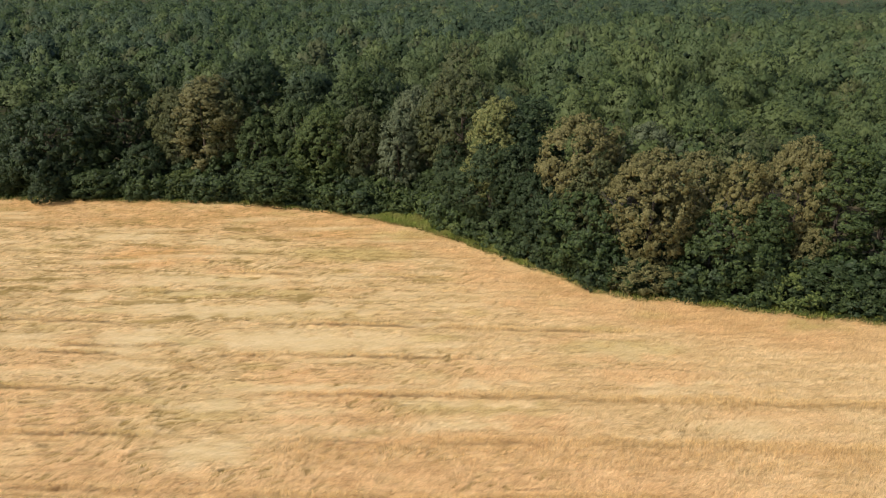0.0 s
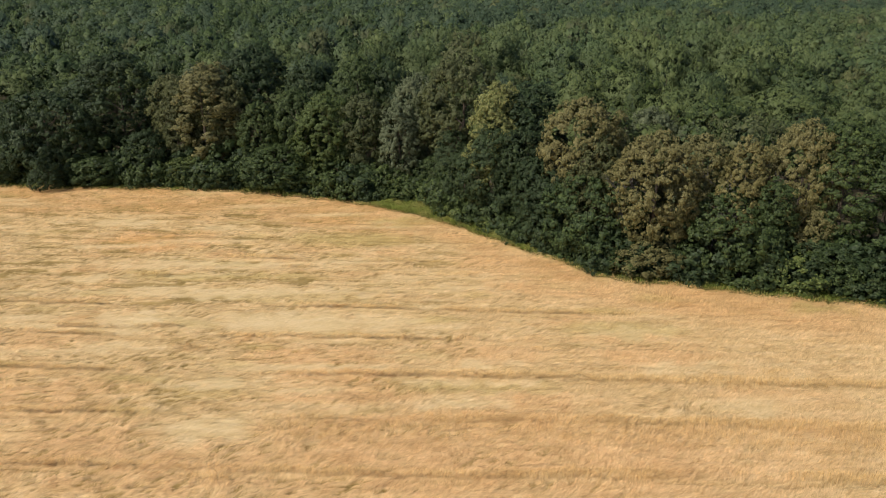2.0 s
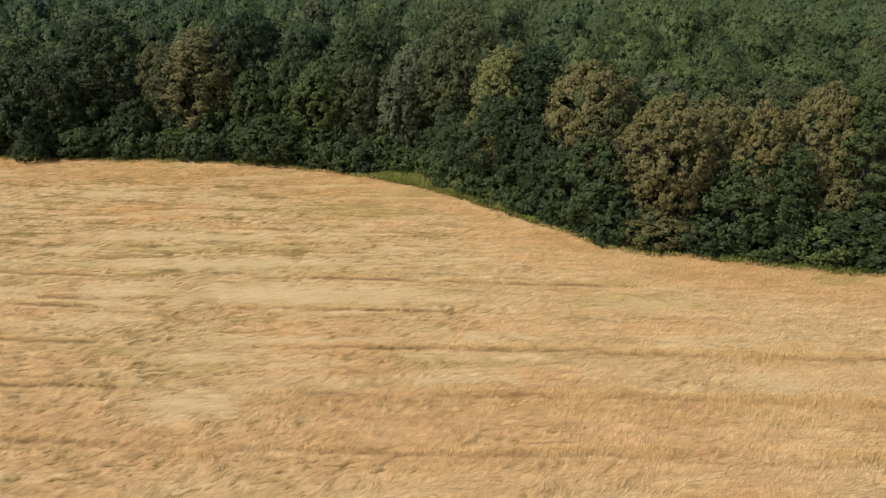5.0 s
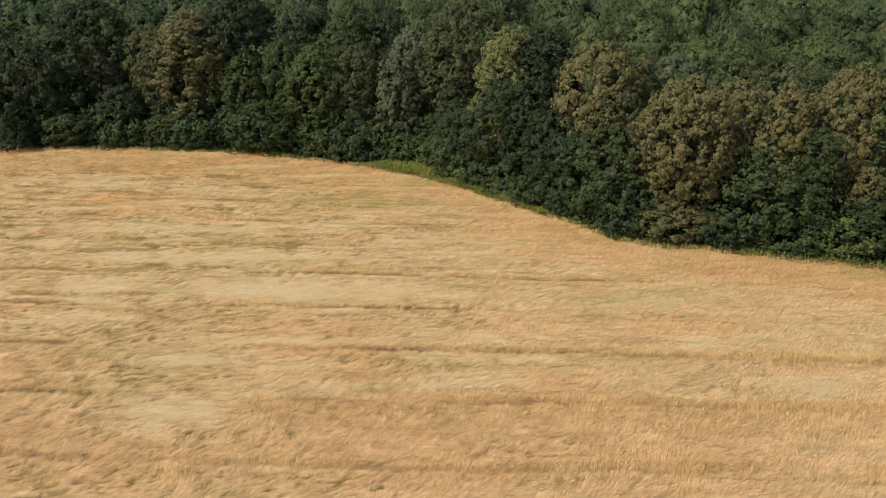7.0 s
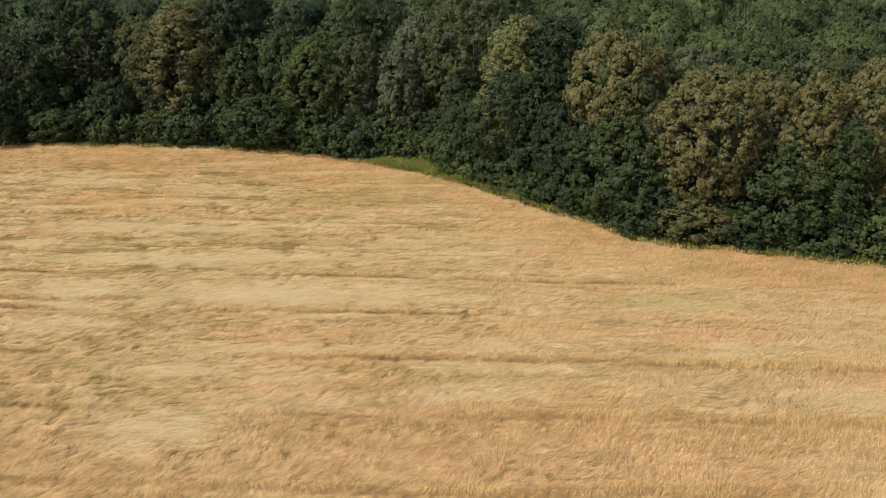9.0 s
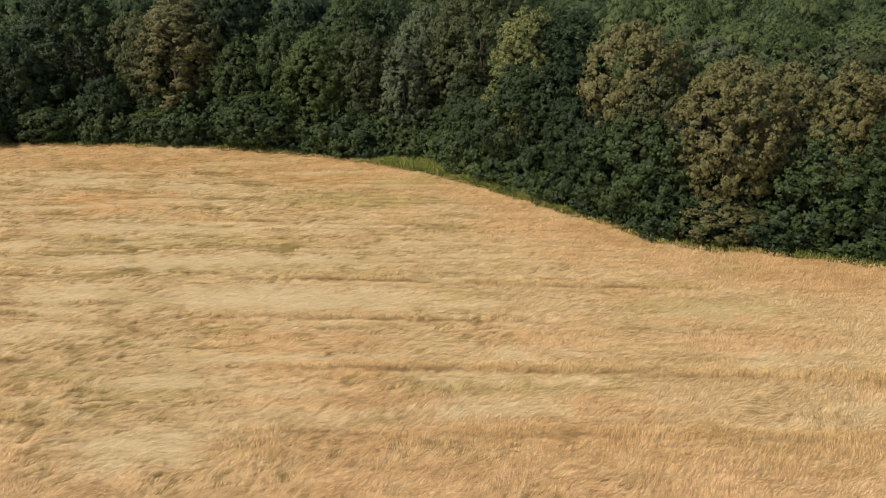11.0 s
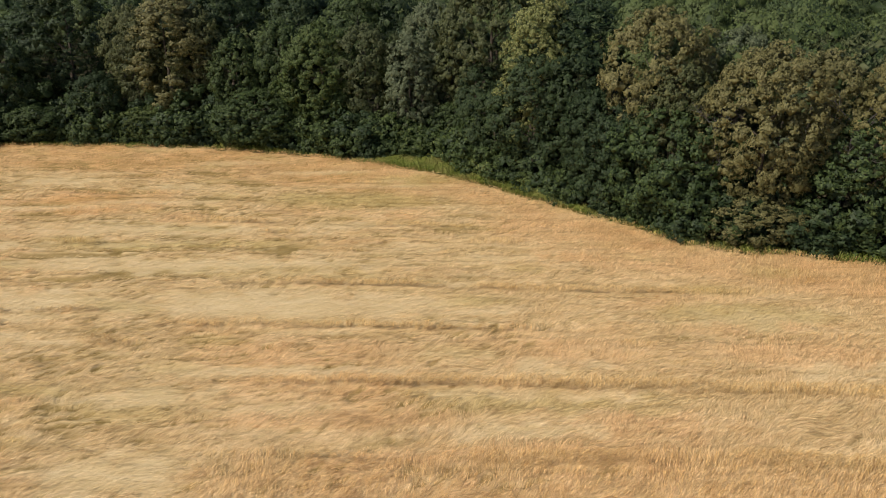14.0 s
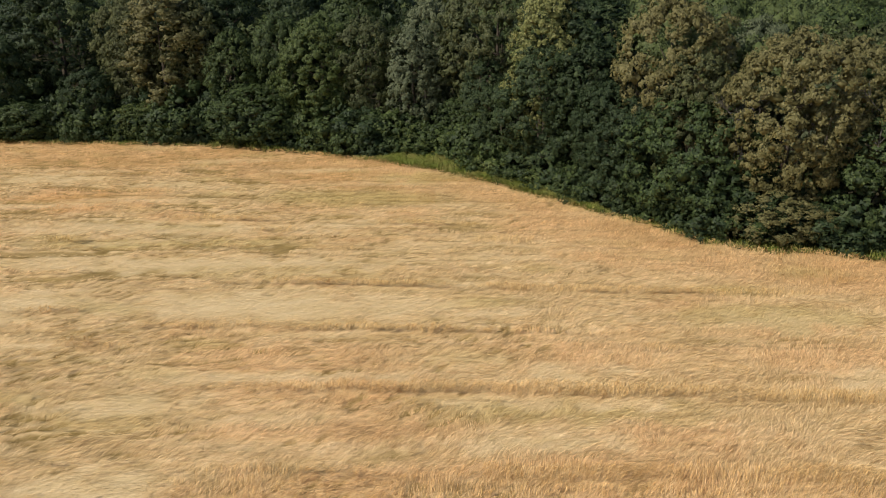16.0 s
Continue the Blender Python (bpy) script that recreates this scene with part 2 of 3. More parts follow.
def crown_arrays(seed, radius, low, top, puff, leaves, leaf_size, cover=1.0, lumps=0.22, down=-0.35, belly=0.45, back=0.45, round_=0.25, ragged=0.10):
    """A crown of foliage puffs on an uneven egg. Each puff is a rounded bough of leaf sprays over a small dense core.
    back: how densely the side turned away from the field is leafed."""
    r = np.random.default_rng(seed)
    half, mid = (top - low) * 0.5, low + (top - low) * belly
    area = 4 * np.pi * ((2 * radius * half + radius * radius) / 3)
    count = int(cover * area / (np.pi * puff * puff * 0.62))
    i = np.arange(count) + 0.5
    zc = 1 - 2 * i / count
    ang = np.pi * (1 + 5 ** 0.5) * i + r.normal(0, 0.25, count)
    zc = np.clip(zc + r.normal(0, 0.06, count), -1, 1)
    keep = zc > down
    ring = np.sqrt(1 - zc * zc)
    keep &= (ring * np.sin(ang) < 0.3) | (zc > 0.75) | (r.uniform(0, 1, count) < 0.12 + back)
    zc, ang, ring = zc[keep], ang[keep], ring[keep]
    d = np.stack([ring * np.cos(ang), ring * np.sin(ang), zc], 1)
    p0 = r.uniform(0, 6.28, 6)
    swell = 1 + lumps * (np.sin(2 * ang + p0[0]) * ring + np.sin(3 * ang + p0[1] + 3 * zc) * 0.7 + np.sin(5 * zc + p0[2]) * 0.6) * 0.6 + r.normal(0, ragged, len(zc))
    up = np.where(d[:, 2] > 0, top - mid, mid - low)
    pos = np.stack([d[:, 0] * radius * swell, d[:, 1] * radius * swell, mid + d[:, 2] * up * (0.9 + 0.25 * (swell - 1))], 1)
    size = puff * np.clip(r.lognormal(-0.05, 0.34, len(pos)), 0.45, 1.8)
    cv0, cf0 = (OCT_V * 1.15, OCT_F) if down < 0 else (OCT_V[:5] * 1.15, OCT_F[:4])
    cv = pos[:, None, :] + cv0[None] * (size * (0.64 if leaves < 14 else 0.48))[:, None, None] * (1, 1, 0.75)
    cv += r.normal(0, 0.07 * puff, cv.shape)
    cf = np.arange(len(pos))[:, None, None] * len(cv0) + cf0[None]
    n = leaves * (size / puff) ** 2 * np.where(d[:, 1] < 0.35, 1.0, back)
    n = np.maximum(2, n.astype(int))
    own = np.repeat(np.arange(len(pos)), n)
    lean = unit(d * 0.8 + (0, -0.15, 0.5))
    # every bough carries twigs, and every twig a tuft of sprays
    twigs = 9
    stalk = unit(unit(r.normal(0, 1, (len(pos), twigs, 3))) + lean[:, None, :] * 0.8)
    reach = r.uniform(0.72, 1.08, (len(pos), twigs)) + (r.uniform(0, 1, (len(pos), twigs)) < 0.14) * 0.22
    which = r.integers(0, np.maximum(1, np.minimum(twigs, n[own] // 3)))
    q, out = stalk[own, which], reach[own, which]
    tuft = unit(unit(r.normal(0, 1, (len(own), 3))) + q * 0.7)
    spread = np.where(n[own] < 14, 0.52, 0.31) * r.uniform(0.6, 1.15, len(own))
    where = pos[own] + (q * out[:, None] * (1, 1, 0.8) + tuft * spread[:, None] * (1, 1, 0.85)) * size[own][:, None]
    lv, lf, ln = leaf_sprays(r, where, unit(q * 0.6 + tuft * 0.7 + d[own] * round_ + (0, 0, 0.15)), leaf_size)
    cn = unit(unit(cv0)[None] + d[:, None, :] * round_).reshape(-1, 3)
    return np.concatenate([cv.reshape(-1, 3), lv]), np.concatenate([cf.reshape(-1, 3), lf + cv.shape[0] * cv.shape[1]]), np.concatenate([cn, ln])


def tube(path, radii, sides=7):
    path = np.array(path, float)
    rings = []
    for k, (p, rad) in enumerate(zip(path, radii)):
        d = unit(path[min(k + 1, len(path) - 1)] - path[max(k - 1, 0)])
        a = unit(np.cross(d, (0.31, 0.9, 0.12)))
        b = np.cross(d, a)
        t = np.linspace(0, 2 * np.pi, sides, endpoint=False)[:, None]
        rings.append(p + rad * (np.cos(t) * a + np.sin(t) * b))
    v = np.concatenate(rings)
    f = [(k * sides + j, k * sides + (j + 1) % sides, (k + 1) * sides + (j + 1) % sides, (k + 1) * sides + j) for k in range(len(path) - 1) for j in range(sides)]
    return v, np.array(f)


def trunk_mesh(seed, height, radius, thick, limbs):
    """A tapered, slightly crooked trunk with rising limbs."""
    r = np.random.default_rng(seed)
    zs = np.linspace(-0.3, height * 0.8, 7)
    bend = np.cumsum(r.normal(0, 0.14, (7, 2)), 0)
    stem = np.column_stack([bend, zs])
    vs, fs, n = [], [], 0
    rad = thick * np.array([1.5, 1.0, 0.85, 0.7, 0.52, 0.34, 0.14])
    parts = [tube(stem, rad, 8)]
    for k in range(limbs):
        at = r.uniform(0.22, 0.85)
        p = np.array([np.interp(at * 6, range(7), stem[:, c]) for c in range(3)])
        a = k * 2.4 + r.uniform(-0.4, 0.4)
        reach = radius * r.uniform(0.55, 0.85)
        out = np.array([np.cos(a), np.sin(a), 0.0])
        w = thick * (1 - at) * 0.62 + 0.03
        parts.append(tube([p, p + out * reach * 0.45 + (0, 0, reach * 0.28), p + out * reach + (0, 0, reach * 0.75)], [w, w * 0.7, w * 0.2], 6))
    for v, f in parts:
        vs.append(v), fs.append(f + n)
        n += len(v)
    return mesh_of("trunk", np.concatenate(vs), [np.concatenate(fs)], BARK, True)


# ---------------------------------------------------------------- the plan: where the crop ends
EDGE = ((-260, 156), (-130, 147.5), (-85, 142.6), (-70, 141.4), (-52, 140.6), (-38, 138.8), (-22.5, 134.2), (-14.4, 131), (-4, 124.4),
        (4.2, 116.6), (7.2, 112.8), (10.4, 109.3), (17.0, 102.4), (20.6, 97.5), (24, 95.4), (31, 94.0), (37.6, 91.6), (44, 89.8), (55, 87), (120, 74), (260, 52))


def crop_edge(x):
    return np.interp(x, [e[0] for e in EDGE], [e[1] for e in EDGE]) + 0.35 * np.sin(x * 0.9) + 0.2 * np.sin(x * 2.3 + 1)


# where the trees begin: a grass verge lies between
WOOD_EDGE = ((-260, 160), (-92, 145.5), (-44.4, 141.9), (-30.8, 140.5), (-22.1, 136.4), (-15.2, 132.3), (-10.5, 132.3), (-6.6, 134.2), (-3.2, 133.0), (-0.5, 129), (1.5, 125.3), (4.0, 120.3), (7.7, 116.2),
             (12.9, 108.7), (14.8, 106.5), (19.5, 102.0), (23.1, 97.6), (28.1, 97.0), (35.6, 95.3), (44, 92.6), (55, 89.6), (120, 76), (260, 54))


def wood_edge(x):
    return np.interp(x, [e[0] for e in WOOD_EDGE], [e[1] for e in WOOD_EDGE])


def pass_line(x, k):
    """The k-th line between two drilling passes, 8.1 m apart."""
    return 61.7 + 8.1 * k - (0.036 + 0.004 * k) * x + 0.25 * np.sin(x * 0.11 + k)


# ---------------------------------------------------------------- ground
def build_ground():
    c = np.concatenate([np.linspace(-3000, -320, 14), np.linspace(-240, 240, 25), np.linspace(320, 3000, 14)])
    X, Y = np.meshgrid(c, c + 60)
    Z = np.zeros_like(X)
    v = np.column_stack([X.ravel(), Y.ravel(), Z.ravel()])
    n = len(c)
    i, j = np.meshgrid(np.arange(n - 1), np.arange(n - 1))
    a = (j * n + i).ravel()
    ob = new("ground", mesh_of("ground", v, [np.column_stack([a, a + 1, a + n + 1, a + n])], GROUND, True))
    tagged(ob, "brown soil and leaf litter under crop and forest", "ground", kind="structure")


build_ground()


# ---------------------------------------------------------------- barley
# patches of riper, orange crop and of greener crop: x, y, half length, half depth, strength
RIPE_NEAR = ((4, 55, 28, 6.0, 0.8), (6, 60, 24, 2.4, 0.5), (-40, 66, 9, 4, 0.7), (-32, 57, 8, 5, 0.8), (-12, 66, 9, 4, 0.8), (8, 64.5, 6, 1.6, 0.6), (5, 59.5, 30, 2.6, 0.5), (-25, 54, 14, 4, 0.7),
             (-11.4, 68.6, 8.0, 4.8, 0.85), (-8.7, 61.9, 5.8, 2.1, 0.85), (2.2, 61.4, 14.2, 1.6, 0.85), (-6.8, 66.3, 3.1, 2.1, 0.8), (9.8, 64.9, 4.5, 1.7, 0.8), (-31.0, 67.4, 3.5, 2.2, 0.8))
RIPE_MIDDLE = ((-45, 78, 8, 3, 0.6), (-15, 74.3, 8, 3.0, 0.8), (5, 76.5, 9, 2.2, 0.55), (22, 74.5, 7, 2.8, 0.7), (4.1, 74.7, 4.8, 2.6, 0.8), (42, 85, 12, 4, 0.6), (28, 90, 9, 4, 0.8), (-40.4, 84.3, 2.0, 2.4, 0.8))
RIPE_FAR = ((-44, 111.3, 9, 5.0, 1.8), (8, 102, 9, 5, 0.85), (17, 94, 8, 5, 0.85), (9.5, 93.2, 6.8, 1.8, 0.8), (-30.9, 105.5, 3.9, 1.6, 0.8), (-8.2, 106.5, 3.9, 1.6, 0.8))
UNRIPE = ((-14, 112, 10, 3.4, 0.75), (-30, 97, 15, 1.3, 0.7), (20, 80.5, 7, 2.2, 0.6), (2, 67.6, 9, 1.0, 0.55), (-6, 121, 7, 2.5, 0.7), (-24, 67, 7, 1.6, 0.4), (-20, 90, 14, 1.2, 0.4), (45.1, 86.7, 4, 1.3, 0.8))

# smooth, pale mats of crop laid quite flat: x, y, half length, half depth, strength
CALM = ((-37, 83.3, 6, 2.4, 0.9), (-18, 82.7, 14, 2.6, 1), (-26, 91.7, 21, 1.5, 0.9), (-34, 101.2, 17, 1.5, 0.8), (2.6, 93.3, 5, 1.2, 0.8), (-52, 120.4, 7, 1.7, 0.8), (-24.4, 68.4, 6, 1.0, 0.9),
        (-22.5, 60.6, 5, 1.8, 0.9), (3.1, 72.3, 4.5, 1.1, 0.8), (0.6, 68.8, 8, 0.7, 0.7), (1.7, 64.9, 5, 0.9, 0.7), (19.4, 79.6, 5, 1.6, 0.7), (28.9, 64.2, 3, 1.8, 0.7), (-37, 117.7, 5, 1.2, 0.8),
        (-47.7, 96.2, 5, 1.3, 0.9), (-11.3, 102.8, 8, 1.0, 0.7), (25.3, 71.8, 6, 1.0, 0.6), (-36.7, 76.6, 6, 0.9, 0.7), (-10.2, 71.6, 5, 0.8, 0.7), (-6, 96.5, 7, 0.9, 0.6))

# small beaten-down spots, painted dark like the hollows: x, y, half length, half depth
SPOTS = ((-28.1, 67.3, 0.9, 0.3), (-28.3, 66.5, 0.7, 0.3), (-21.8, 63.8, 0.8, 0.35), (-20.8, 63.5, 0.6, 0.3), (-26.5, 64.6, 1.2, 0.3), (-30.7, 77.7, 1, 0.35), (-26.9, 74.0, 1.2, 0.35),
         (-21.8, 73.6, 1, 0.3), (-17.7, 78.0, 1.6, 0.3), (-11.2, 77.2, 2.6, 0.3), (-6.5, 63.6, 1.6, 0.4), (-8.2, 63.1, 1.4, 0.3), (-11.6, 62.4, 1.6, 0.35), (-0.8, 80.0, 1.2, 0.4),
         (-4.5, 80.4, 0.9, 0.5), (-10.9, 67.3, 0.6, 0.45), (13.4, 97.4, 0.25, 0.35), (-42.2, 96.8, 2, 0.4), (-27.7, 96.0, 1.5, 0.4), (-18.9, 96.8, 1.5, 0.4), (-10.5, 96.8, 2, 0.4),
         (-27.0, 80.7, 0.9, 0.3), (-25.3, 80.5, 0.5, 0.3), (-0.9, 88.4, 1.5, 0.4), (14.7, 76.9, 2, 0.3))


def patches(x, y, table):
    s = np.zeros_like(x)
    u, v = x + 1.6 * wave(x, y, 61, 7, 2), y + 0.9 * wave(x, y, 62, 5, 2)
    for px, py, rx, ry, w in table:
        s = np.maximum(s, w * np.exp(-(((u - px) / rx) ** 2 + ((v - py) / ry) ** 2) ** 2))
    return s


# the strips left standing along the pass lines: how unbroken, and from where to where along x
STRIPS = {-2: (0.7, -60, 60), -1: (0.9, -40, 60), 0: (1.05, -19, 70), 1: (1.15, -20, 70), 2: (0.55, -28, 6), 3: (0.9, -22, 24), 4: (0.25, -30, 2), 5: (0.4, -80, 10), 6: (0.3, -80, 20), 7: (0.3, -80, 20)}


def stand(x, y):
    """How upright the crop stands: 1 along broken stretches of the pass lines, 0 where it is lodged."""
    s = np.zeros_like(x)
    wander = 0.16 * wave(x, y, 50, 7.0, 3)
    for k in range(-2, 8):
        kept, west, east = STRIPS[k]
        stretch = np.clip(kept - 0.1 + 0.7 * wave(x, y * 0.2, 40 + k, 18, 3), 0, 0.9)
        reach = np.clip((x - west) / 7, 0.06, 1) * np.clip((east - x) / 9, 0.06, 1)
        if 0 <= k < 4:
            reach = np.maximum(reach, 0.9 * np.clip((-27.0 - 4.5 * k - x) / 4, 0, 1))
        stretch = stretch * reach
        wide = 0.42 + 0.25 * np.clip(x / 15 + 0.4, 0, 1) * (k < 2)
        s = np.maximum(s, np.exp(-((y - pass_line(x, k) + wander) / wide) ** 4) * stretch)
    front = np.clip((x + 19 + 2 * wave(x, y, 45, 9, 2)) / 5, 0, 1) * np.exp(-((y - pass_line(x, 0) + 1.9) / 1.9) ** 4) * 0.2
    blot = np.clip(wave(x * 0.45, y, 71, 9, 2) * 1.3 - 1.4, 0, 0.6)
    rim = np.clip(1 - (crop_edge(x) - y) / 6.0, 0, 1) * 0.05
    return np.clip(np.maximum(np.maximum(s, front), np.maximum(blot, rim)), 0, 1)


def combed(x, y, seed, size, stretch):
    """Relief drawn out aslant, in some stretches flatter and in others steeper to the rows."""
    a = 0.5 + 0.5 * np.tanh(2 * wave(x, y, 19, 22, 1))
    flat, steep = (wave((x * math.cos(t) + y * math.sin(t)) * stretch, y * math.cos(t) - x * math.sin(t), seed + i, size, 2) for i, t in ((0, 0.22), (100, 0.75)))
    return ((1 - a) * flat + a * steep) / np.sqrt(a * a + (1 - a) ** 2)


def crop_state(x, y):
    """Uprightness, height and tone of the crop: riper, greener, and beaten down, with shade and exposed stems painted
    dark.
    """
    st, edge = stand(x, y), crop_edge(x) - y
    calm = np.maximum(patches(x, y, CALM), np.clip(wave(x * 0.16, y, 73, 5.5, 2) * 0.9 - 0.35, 0, 0.75) * np.clip((y - 60) / 6, 0, 1) * np.clip((14 - x) / 12, 0.25, 1))
    calm = np.clip(calm - st - 0.5 * np.clip(1 - edge / 9, 0, 1), 0, 1)
    # wind-beaten hollows, drawn out along the rows; their shade goes into the colour
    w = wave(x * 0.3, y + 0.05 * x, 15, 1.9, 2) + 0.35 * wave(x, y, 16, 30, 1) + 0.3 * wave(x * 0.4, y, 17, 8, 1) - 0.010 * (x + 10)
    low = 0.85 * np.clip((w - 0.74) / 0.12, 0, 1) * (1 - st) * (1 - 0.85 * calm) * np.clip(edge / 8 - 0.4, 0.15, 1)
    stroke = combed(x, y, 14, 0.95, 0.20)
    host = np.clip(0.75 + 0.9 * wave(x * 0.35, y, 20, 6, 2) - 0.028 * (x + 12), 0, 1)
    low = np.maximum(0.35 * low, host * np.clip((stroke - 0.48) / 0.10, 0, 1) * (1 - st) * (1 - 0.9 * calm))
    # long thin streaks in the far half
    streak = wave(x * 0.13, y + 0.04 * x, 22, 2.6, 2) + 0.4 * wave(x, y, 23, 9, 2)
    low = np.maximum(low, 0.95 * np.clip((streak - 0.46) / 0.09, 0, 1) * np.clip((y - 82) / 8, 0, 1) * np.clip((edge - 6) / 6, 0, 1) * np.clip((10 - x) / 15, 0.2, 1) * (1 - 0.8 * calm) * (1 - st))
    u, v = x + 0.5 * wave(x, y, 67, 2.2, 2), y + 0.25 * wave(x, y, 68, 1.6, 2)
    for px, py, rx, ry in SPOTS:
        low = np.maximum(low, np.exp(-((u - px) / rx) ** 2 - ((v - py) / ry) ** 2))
    # height
    crest = (1 - np.minimum(np.abs(wave(x * 0.38, y + 0.05 * x, 18, 4.2, 2)), 1)) ** 3
    # tufts combed aslant by the wind
    tuft = combed(x, y, 12, 1.5, 0.33)
    wild = 1 - 0.85 * calm
    lodged = 0.40 + (0.09 * crest + 0.04 * wave(x * 0.3, y, 11, 3.6, 3) + 0.055 * tuft) * wild - 0.14 * low
    # furrows along the pass lines: a slight dip, with its shade painted in
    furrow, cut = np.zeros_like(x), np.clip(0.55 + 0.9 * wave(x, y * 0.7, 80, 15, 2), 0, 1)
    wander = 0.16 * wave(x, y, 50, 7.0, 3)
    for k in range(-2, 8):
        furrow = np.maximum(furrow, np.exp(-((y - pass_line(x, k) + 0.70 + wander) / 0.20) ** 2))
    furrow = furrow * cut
    height = np.clip(lodged + 0.07 * st - 0.08 * furrow, 0.06, 1.0)
    # tone
    rim = np.where(x < -5, 1.5, 1.15) * np.clip((np.where(x < -5, 19, 13) - edge) / 6.0, 0, 1.0) * np.clip(0.85 + 0.35 * wave(x * 0.4, y, 64, 9, 2), 0, 1)
    drift = np.clip(wave(x * 0.35, y, 63, 10, 2) * 0.8 - 0.25, 0, 0.8)
    ripe = (1 - 0.6 * calm) * (1 - 0.6 * st) * np.clip(np.maximum(np.maximum(patches(x, y, RIPE_NEAR + RIPE_MIDDLE + RIPE_FAR), rim), np.maximum(drift, 0.12 * st)), 0, 1.8)
    green = np.clip(np.maximum(patches(x, y, UNRIPE), np.clip(wave(x * 0.3, y, 66, 5.5, 2) * 0.7 - 0.4, 0, 0.6) * np.clip((y - 70) / 8 - x / 20, 0, 1)), 0, 1)
    weedy = 0.75 * np.clip((2.6 - edge) / 2.0, 0, 1) * np.clip((x + 9) / 6, 0, 1) * np.clip((26 - x) / 6, 0.25, 1) * np.clip(0.7 + 0.8 * wave(x, y, 69, 4, 2), 0.2, 1)
    green = np.maximum(green, weedy)
    # hollows and furrows take painted shade; the rim only its own darker tone
    return {"stand": st, "height": height, "ripe": ripe, "unripe": green, "bare_shade": np.maximum(np.maximum(low, 0.55 * furrow), 0.26 * rim * np.clip(0.7 + 0.9 * wave(x * 0.3, y, 24, 3.5, 3), 0, 1)), "calm": calm}


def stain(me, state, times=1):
    for name in ("ripe", "unripe", "bare_shade", "calm"):
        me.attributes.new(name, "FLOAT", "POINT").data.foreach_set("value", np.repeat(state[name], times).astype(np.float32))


def build_crop():
    # a grid that opens out with the distance, finest where the crop lies nearest
    us = np.concatenate([np.linspace(-2, -1.04, 24), np.linspace(-1, 1, 321), np.linspace(1.04, 2, 24)])
    near = [47.0]
    while near[-1] < 150:
        near.append(near[-1] + 0.19 + 0.0028 * (near[-1] - 47))
    ys = np.concatenate([np.linspace(-120, -30, 12), np.linspace(-26, 45, 40), near])
    U, Y = np.meshgrid(us, ys)
    W = 0.60 * np.maximum(Y, 47) + 6
    X = U * W + np.sign(U) * np.maximum(np.abs(U) - 1, 0) * (260 - 2 * W)
    E = crop_edge(X)
    Yc = np.minimum(Y, E)
    state = crop_state(X.ravel(), Yc.ravel())
    Z = np.where(Y >= E, 0.02, np.maximum(state["height"].reshape(X.shape) - 0.10, 0.04))
    v = np.column_stack([X.ravel(), Yc.ravel(), Z.ravel()])
    nx = len(us)
    i, j = np.meshgrid(np.arange(nx - 1), np.arange(len(ys) - 1))
    a = (j * nx + i).ravel()
    quads = np.column_stack([a, a + 1, a + nx + 1, a + nx])
    inside = (Y < E).ravel()
    quads = quads[inside[quads].sum(1) >= 1]
    used = np.unique(quads)
    slot = np.zeros(len(v), np.int32)
    slot[used] = np.arange(len(used))
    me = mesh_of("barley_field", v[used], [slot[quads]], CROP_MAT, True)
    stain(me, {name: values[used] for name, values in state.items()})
    tagged(new("barley_field", me), "ripe golden barley flattened by wind in streaky swaths", "crop", kind="stuff")


def stalks(r, x, y, base, rise, reach, heading, width):
    """Bent straws: a narrow kite from root to tip, folded at the bend."""
    n = len(x)
    way = np.column_stack([np.cos(heading), np.sin(heading), np.zeros(n)])
    side = np.column_stack([-np.sin(heading), np.cos(heading), r.normal(0, 0.6, n)])
    side = unit(side) * width[:, None] * 0.5
    p0 = np.column_stack([x, y, base])
    p1 = p0 + way * (reach * 0.45)[:, None] + np.column_stack([np.zeros(n), np.zeros(n), rise])
    p2 = p0 + way * reach[:, None] + np.column_stack([np.zeros(n), np.zeros(n), rise * r.uniform(0.55, 1.05, n)])
    v = np.stack([p0, p1 + side, p2, p1 - side], 1).reshape(-1, 3)
    b = np.arange(n)[:, None] * 4
    soft = unit(-way * 0.25 + (0, 0, 0.9) + r.normal(0, 0.2, (n, 3)))
    return v, np.concatenate([b + (0, 3, 1), b + (1, 3, 2)]), np.repeat(soft, 4, 0)


